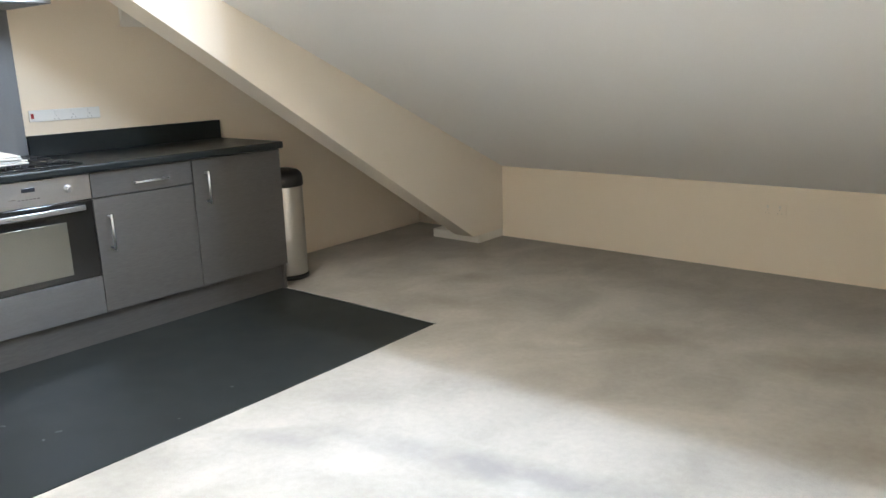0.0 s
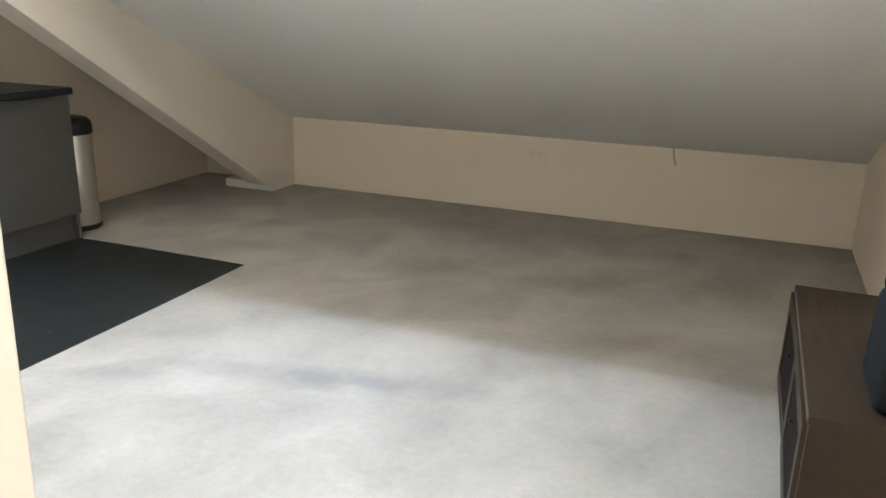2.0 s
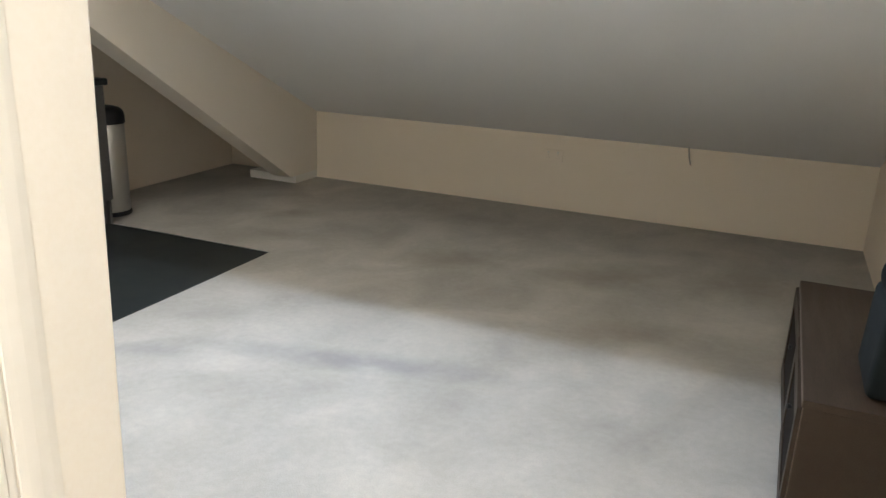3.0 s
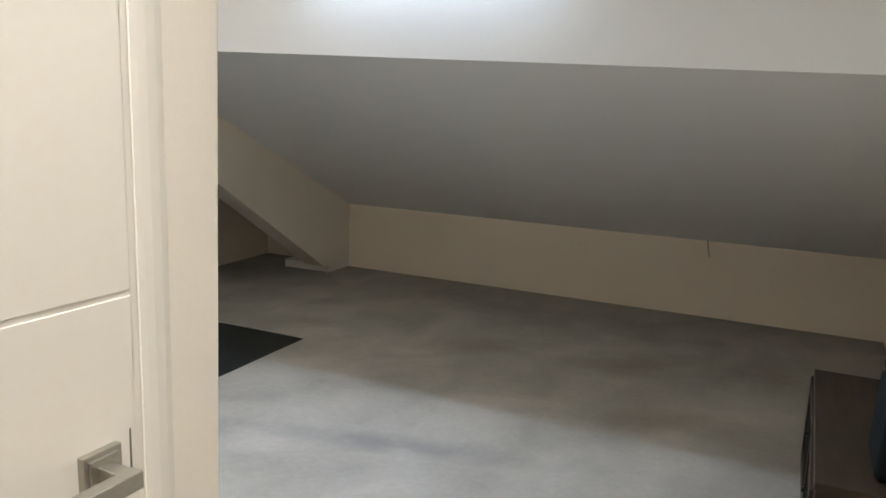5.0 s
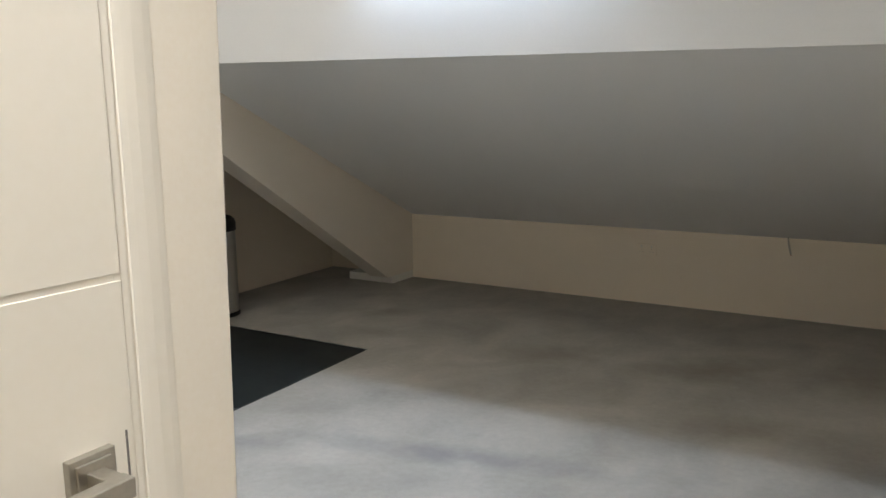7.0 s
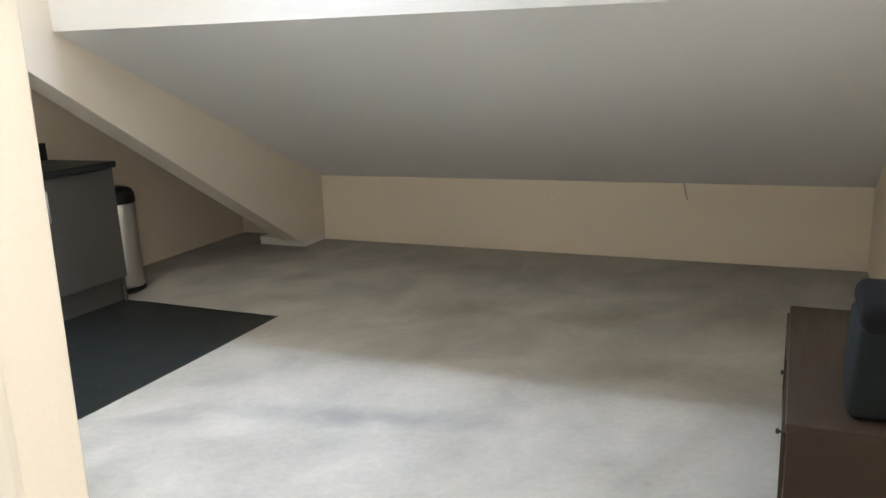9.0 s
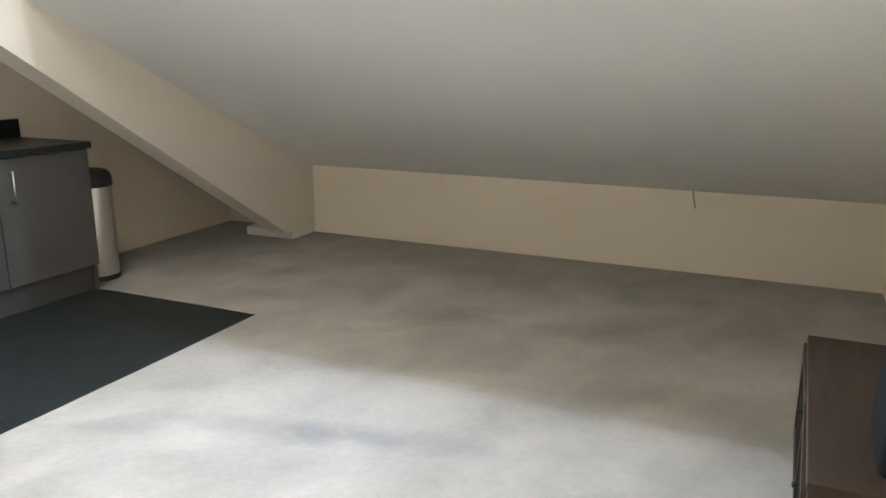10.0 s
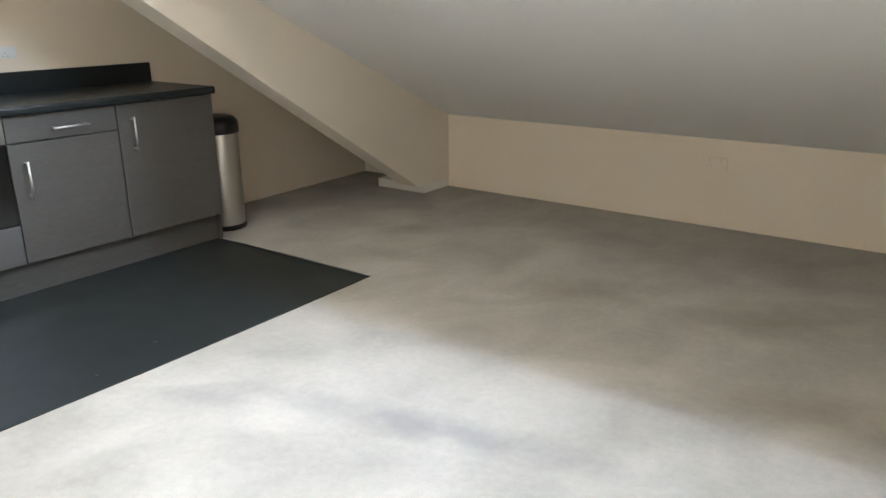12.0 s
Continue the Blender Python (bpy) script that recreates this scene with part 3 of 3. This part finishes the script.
worktop()
tagged(part("upstand", prism_bm([(0.0, -0.474), (0.02, -0.474), (0.02, 0.697), (-0.0165, 0.697), (0.0, 0.122)], "z", 0.9105, 1.022, 0.0015), M_worktop),
       "black laminate upstand along the wall", "upstand")
tagged(part("splashback", box_bm(0.0, 0.008, -1.05, -0.478, 0.9105, 1.648, 0.001), M_splash), "grey steel splashback behind the hob", "splashback")
tagged(part("upstand", box_bm(0.0, 0.020, PART_Y + 0.002, -1.053, 0.9105, 1.022, 0.0015), M_worktop), "black laminate upstand along the wall", "upstand")


def hood():
    h = thing("cooker_hood", (0, 0, 0), "brushed steel cooker hood above the hob", "cooker hood")
    part("canopy", prism_bm([(0.0, 1.65), (0.46, 1.65), (0.46, 1.70), (0.20, 1.82), (0.0, 1.82)], "y", -1.055, -0.46, 0.003), M_panel, h)
    part("filter", box_bm(0.05, 0.42, -1.01, -0.50, 1.645, 1.652, 0.001), M_splash, h)
    part("chimney", box_bm(0.0, 0.20, -0.86, -0.64, 1.82, CEIL_Z - 0.002, 0.002), M_steel, h)
    return h


hood()


def oven():
    o = thing("oven", (0, 0, 0), "built-in steel oven with a black glass door", "oven")
    y0, y1 = -1.05, -0.456
    yc = (y0 + y1) / 2
    part("body", box_bm(0.03, FRONT - 0.01, y0, y1, 0.355, 0.866), M_dark, o)
    p = part("control_panel", box_bm(FRONT - 0.012, FRONT + 0.006, y0, y1, 0.745, 0.866, 0.002), M_steel, o, "brushed steel control panel")
    for ky in (-0.562, -0.945):
        bm = lathe_bm([(0.019, 0.0), (0.019, 0.004), (0.0155, 0.006), (0.0145, 0.020), (0.012, 0.023)], 24)
        bmesh.ops.transform(bm, matrix=pose(FRONT + 0.006, ky, 0.806, 0, 90, 0), verts=bm.verts)
        k = part("knob", bm, M_steel, p, smooth=False)
        part("grip", box_bm(FRONT + 0.026, FRONT + 0.034, ky - 0.003, ky + 0.003, 0.792, 0.820, 0.001), M_steel, k)
    part("display", box_bm(FRONT + 0.005, FRONT + 0.0075, -0.772, -0.712, 0.815, 0.834, 0.001), M_display, p)
    for i in range(6):
        part("print_bar", box_bm(FRONT + 0.0055, FRONT + 0.0068, -0.792 + i * 0.017, -0.781 + i * 0.017, 0.780, 0.785), M_print, p)
    d = part("oven_door", box_bm(FRONT - 0.016, FRONT + 0.004, y0, y1, 0.360, 0.741, 0.002), M_ovenglass, o)
    part("window_glass", box_bm(FRONT + 0.002, FRONT + 0.0052, y0 + 0.10, y1 - 0.135, 0.392, 0.650, 0.001), M_ovenwin, d, "brownish oven window")
    # bowed bar handle
    pts = [(FRONT + 0.030 + 0.016 * math.sin(math.pi * i / 10), y0 + 0.045 + (y1 - y0 - 0.09) * i / 10) for i in range(11)]
    outline = pts + [(x - 0.012, y) for x, y in reversed(pts)]
    hb = part("handle", prism_bm(outline, "z", 0.697, 0.722, 0.002), M_steel, d, "bowed steel bar handle")
    for hy in (y0 + 0.06, y1 - 0.06):
        part("post", box_bm(FRONT + 0.002, FRONT + 0.028, hy - 0.008, hy + 0.008, 0.702, 0.717, 0.001), M_steel, hb)
    return o


oven()
tagged(part("oven_filler", box_bm(FRONT - 0.019, FRONT, -1.052, -0.454, 0.164, 0.354, 0.0015), M_panel), "dull steel panel below the oven", "filler panel")


def hob():
    h = thing("hob", (0, 0, 0.91), "black gas hob with cast iron pan supports", "hob")
    part("glass", box_bm(0.06, 0.56, -1.045, -0.465, 0.0008, 0.008, 0.002), M_ovenglass, h)
    for bx, by in ((0.18, -0.615), (0.18, -0.905), (0.43, -0.615), (0.43, -0.905)):
        bm = lathe_bm([(0.042, 0.0), (0.042, 0.007), (0.030, 0.0105), (0.030, 0.013), (0.026, 0.014)], 24)
        bmesh.ops.translate(bm, vec=(bx, by, 0.008), verts=bm.verts)
        part("burner", bm, M_iron, h)
    for by in (-0.615, -0.905):
        s = part("pan_support", box_bm(0.08, 0.53, by - 0.004, by + 0.004, 0.016, 0.023, 0.001), M_iron, h)
        for bx in (0.10, 0.18, 0.305, 0.43, 0.51):
            part("bar", box_bm(bx - 0.004, bx + 0.004, by - 0.115, by + 0.115, 0.016, 0.0225, 0.001), M_iron, s)
            for e in (-0.111, 0.111):
                part("foot", box_bm(bx - 0.004, bx + 0.004, by + e - 0.004, by + e + 0.004, 0.008, 0.017), M_iron, s)
    return h


hob()


def cloth(x0, x1, y0, y1, z, turn, label):
    """A folded towel: soft layers with rounded folds."""
    t = thing("folded_towel", ((x0 + x1) / 2, (y0 + y1) / 2, z), label, "towel", "folded towels on the hob")
    t.rotation_euler[2] = radians(turn)
    hx, hy = (x1 - x0) / 2, (y1 - y0) / 2
    for i in range(2):
        bm = bmesh.new()
        bmesh.ops.create_grid(bm, x_segments=14, y_segments=14, size=1)
        geom = bmesh.ops.extrude_face_region(bm, geom=bm.faces[:])
        bmesh.ops.translate(bm, vec=(0, 0, 0.011), verts=[v for v in geom["geom"] if isinstance(v, bmesh.types.BMVert)])
        for v in bm.verts:
            wob = 0.002 * noise.noise(Vector((v.co.x * 2, v.co.y * 2, i * 3.1)))
            edge = max(abs(v.co.x), abs(v.co.y))
            if v.co.z > 0.005 and edge > 0.9:
                v.co.z -= 0.004
            v.co = (v.co.x * (hx - 0.004 * i) + wob, v.co.y * (hy - 0.003 * i) + wob, v.co.z + i * 0.0112 + (wob if v.co.z > 0.005 or i else 0))
        bmesh.ops.recalc_face_normals(bm, faces=bm.faces[:])
        part("fold", bm, M_cloth, t, smooth=True)
    return t


cloth(0.17, 0.50, -1.02, -0.69, 0.933, 4, "white folded cotton towel lying on the hob")
cloth(0.19, 0.49, -1.02, -0.70, 0.957, -5, "white folded cotton towel on top of another")


def cooker_switch():
    s = thing("socket_plate", (0.0, -0.257, 1.121), "long white switch and socket plate with a red switch", "socket")
    part("plate", box_bm(0.0, 0.010, -0.190, 0.190, -0.030, 0.030, 0.003), M_white, s)
    part("red_switch", box_bm(0.009, 0.014, -0.182, -0.168, -0.013, 0.013, 0.001), M_red, s, "red rocker switch")
    for i in range(3):
        part("switch", box_bm(0.009, 0.0125, -0.06 + i * 0.09, -0.046 + i * 0.09, 0.004, 0.024, 0.001), M_white, s)
        for dy, dz in ((-0.008, -0.018), (0.014, -0.018), (0.003, -0.002)):
            part("pin_hole", box_bm(0.0095, 0.0104, -0.053 + i * 0.09 + dy - 0.0025, -0.053 + i * 0.09 + dy + 0.0025, dz - 0.0015, dz + 0.0015), M_carcass, s)
    return s


cooker_switch()


# ---- bin ----
def pedal_bin():
    b = thing("waste_bin", (0.345, 0.895, 0), "round steel waste bin with a black domed lid", "bin")
    r = 0.122
    part("base", lathe_bm([(r + 0.002, 0.0), (r + 0.006, 0.004), (r + 0.006, 0.020), (r, 0.030)], 48), M_black, b, "black plastic base ring", smooth=False)
    part("body", lathe_bm([(r - 0.002, 0.028), (r - 0.001, 0.034), (r - 0.001, 0.598), (r - 0.003, 0.604)], 48), M_bin, b, smooth=True)
    part("lid", lathe_bm([(r + 0.002, 0.600), (r + 0.005, 0.604), (r + 0.005, 0.655), (r - 0.002, 0.678), (r - 0.022, 0.698), (r - 0.055, 0.708), (0.012, 0.711)], 48),
         M_black, b, "black domed plastic lid", smooth=True)
    part("rim", lathe_bm([(r + 0.0065, 0.606), (r + 0.0068, 0.607), (r + 0.0068, 0.611), (r + 0.0065, 0.612)], 48), M_black, b)
    return b


pedal_bin()


# ---- low cabinet and bag ----
def tv_cabinet():
    # local: x is depth from the front to the wall, y runs along the front
    c = thing("low_cabinet", (4.490, -0.2125, 0), "low dark brown wooden cabinet with its doors ajar", "cabinet")
    L, D, H, t = 0.530, 0.445, 0.438, 0.018
    part("top", box_bm(-0.004, D, -L - 0.004, L + 0.004, H - 0.022, H, 0.002), M_brown, c)
    part("edge_strip", box_bm(-0.0056, -0.0032, -L, L, H - 0.021, H - 0.001, 0.0005), M_edge, c, "pale worn front edge")
    part("side_panel", box_bm(0.0, D, -L, -L + t, 0.0, H - 0.0225, 0.0015), M_brown, c)
    part("side_panel", box_bm(0.0, D, L - t, L, 0.0, H - 0.0225, 0.0015), M_brown, c)
    for e0, e1 in ((-L, -L + t), (L - t, L)):
        part("edge_strip", box_bm(-0.0022, 0.0005, e0 + 0.001, e1 - 0.001, 0.0, H - 0.023, 0.0004), M_edge, c, "pale worn front edge")
    part("bottom", box_bm(0.001, D - 0.006, -L + t, L - t, 0.05, 0.05 + t, 0.001), M_brown, c)
    part("kickboard", box_bm(0.02, 0.035, -L + t, L - t, 0.0, 0.05, 0.001), M_brown, c)
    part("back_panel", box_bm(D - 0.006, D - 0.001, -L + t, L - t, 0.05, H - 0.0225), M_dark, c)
    part("divider", box_bm(0.03, D - 0.007, -0.009, 0.009, 0.068, H - 0.023, 0.001), M_brown, c)
    part("shelf", box_bm(0.05, D - 0.007, -L + t, L - t, 0.225, 0.24, 0.001), M_brown, c)
    for side in (-1, 1):
        w, h, f = L - 0.006, H - 0.088, 0.055
        ya, yb = (0.0, w) if side < 0 else (-w, 0.0)
        dm = bmesh.new()
        for bb in (box_bm(-0.012, 0, ya, yb, 0, f, 0.001), box_bm(-0.012, 0, ya, yb, h - f, h, 0.001),
                   box_bm(-0.0118, -0.0002, ya, ya + f, f, h - f, 0.001), box_bm(-0.0118, -0.0002, yb - f, yb, f, h - f, 0.001)):
            tmp = bpy.data.meshes.new("tmp")
            bb.to_mesh(tmp)
            dm.from_mesh(tmp)
            bpy.data.meshes.remove(tmp)
            bb.free()
        d = part("door", dm, M_brown, c, "framed brown door standing slightly open")
        d.location = (-0.003, side * (L - 0.002), 0.06)
        d.rotation_euler[2] = radians(side * AJAR[side])
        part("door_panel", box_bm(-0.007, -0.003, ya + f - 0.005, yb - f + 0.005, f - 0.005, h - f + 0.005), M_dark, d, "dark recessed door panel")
        ky = 0.208 if side < 0 else -0.38
        bm = lathe_bm([(0.004, 0.0), (0.004, 0.004), (0.008, 0.008), (0.009, 0.013), (0.005, 0.016)], 16)
        bmesh.ops.transform(bm, matrix=pose(-0.012, ky, h * 0.72, 0, -90, 0), verts=bm.verts)
        part("knob", bm, M_black, d, "small black knob", smooth=True)
    return c


AJAR = {-1: 0.5, 1: 0.8}
tv_cabinet()


def bag():
    b = thing("bag", (4.712, -0.53, 0.438), "black padded bag standing on the low cabinet", "bag")
    bm = box_bm(-0.07, 0.07, -0.14, 0.15, 0.0, 0.255, 0.022, 3)
    for v in bm.verts:
        v.co.x += 0.012 * noise.noise(v.co * 7) - (0.012 if v.co.z < 0.1 else 0.0)
        v.co.y += 0.008 * noise.noise(v.co * 6 + Vector((3, 1, 0)))
    part("body", bm, M_bag, b, smooth=True)
    bm = box_bm(-0.068, 0.072, -0.150, 0.155, 0.235, 0.322, 0.036, 4)
    part("flap", bm, M_flap, b, "dark rolled flap", smooth=True)
    return b


bag()


# ---- small fixtures ----
def double_socket():
    s = thing("wall_socket", (2.857, KNEE_Y, 0.397), "white double wall socket on the low wall", "socket")
    part("plate", box_bm(-0.073, 0.073, -0.009, 0.0, -0.043, 0.043, 0.003), M_wall, s)
    for cx in (-0.036, 0.036):
        part("switch", box_bm(cx - 0.006, cx + 0.006, -0.012, -0.008, 0.014, 0.032, 0.001), M_cream, s)
        for dx, dz in ((0, 0.004), (-0.011, -0.016), (0.011, -0.016)):
            part("pin_hole", box_bm(cx + dx - 0.003, cx + dx + 0.003, -0.0096, -0.0088, dz - 0.0018, dz + 0.0018), M_cable, s)
    return s


double_socket()


def cable(points, label):
    c = thing("cable", points[0], label, "cable", "loose cable ends")
    o = Vector(points[0])
    pts = [Vector(p) - o for p in points]
    part("sheath", tube_bm(pts, 0.0055), M_cable, c, smooth=True)
    d = (pts[-1] - pts[-2]).normalized()
    for k in (-1, 1):
        part("core", rod_bm(pts[-1] + Vector((k * 0.0022, 0, 0)) - d * 0.002, pts[-1] + d * 0.008 + Vector((k * 0.003, 0, 0)), 0.0016, 8), M_copper, c)
    return c


cable([(3.792, 2.608, 0.552), (3.796, 2.600, 0.525), (3.804, 2.594, 0.485), (3.816, 2.592, 0.443)], "grey cable end hanging from the foot of the slope")
cable([(3.898, 0.200, 1.995), (3.903, 0.194, 1.965), (3.912, 0.190, 1.92), (3.926, 0.188, 1.872)], "grey cable end hanging on the upright band")


def crumb(x, y, turn, size):
    """A pale fleck of dried plaster on the vinyl."""
    bm = bmesh.new()
    bmesh.ops.create_icosphere(bm, subdivisions=1, radius=size)
    for v in bm.verts:
        v.co.x *= 1.8 + 0.5 * noise.noise(v.co * 90 + Vector((x, y, 0)))
        v.co.z = max(v.co.z * 0.12, -size * 0.05)
    bmesh.ops.translate(bm, vec=(0, 0, size * 0.05), verts=bm.verts)
    ob = tagged(part("plaster_fleck", bm, M_fleck), "small pale plaster fleck on the black vinyl", "fleck", "flecks on the vinyl")
    ob.location, ob.rotation_euler = (x, y, 0.0042), (0, 0, radians(turn))
    return ob


for x, y, turn, size in ((1.13, -1.19, 20, 0.008), (1.379, -1.147, -20, 0.007), (1.358, -1.079, 60, 0.009), (1.638, -0.741, 10, 0.005), (1.55, -0.43, 15, 0.007)):
    crumb(x, y, turn, size)
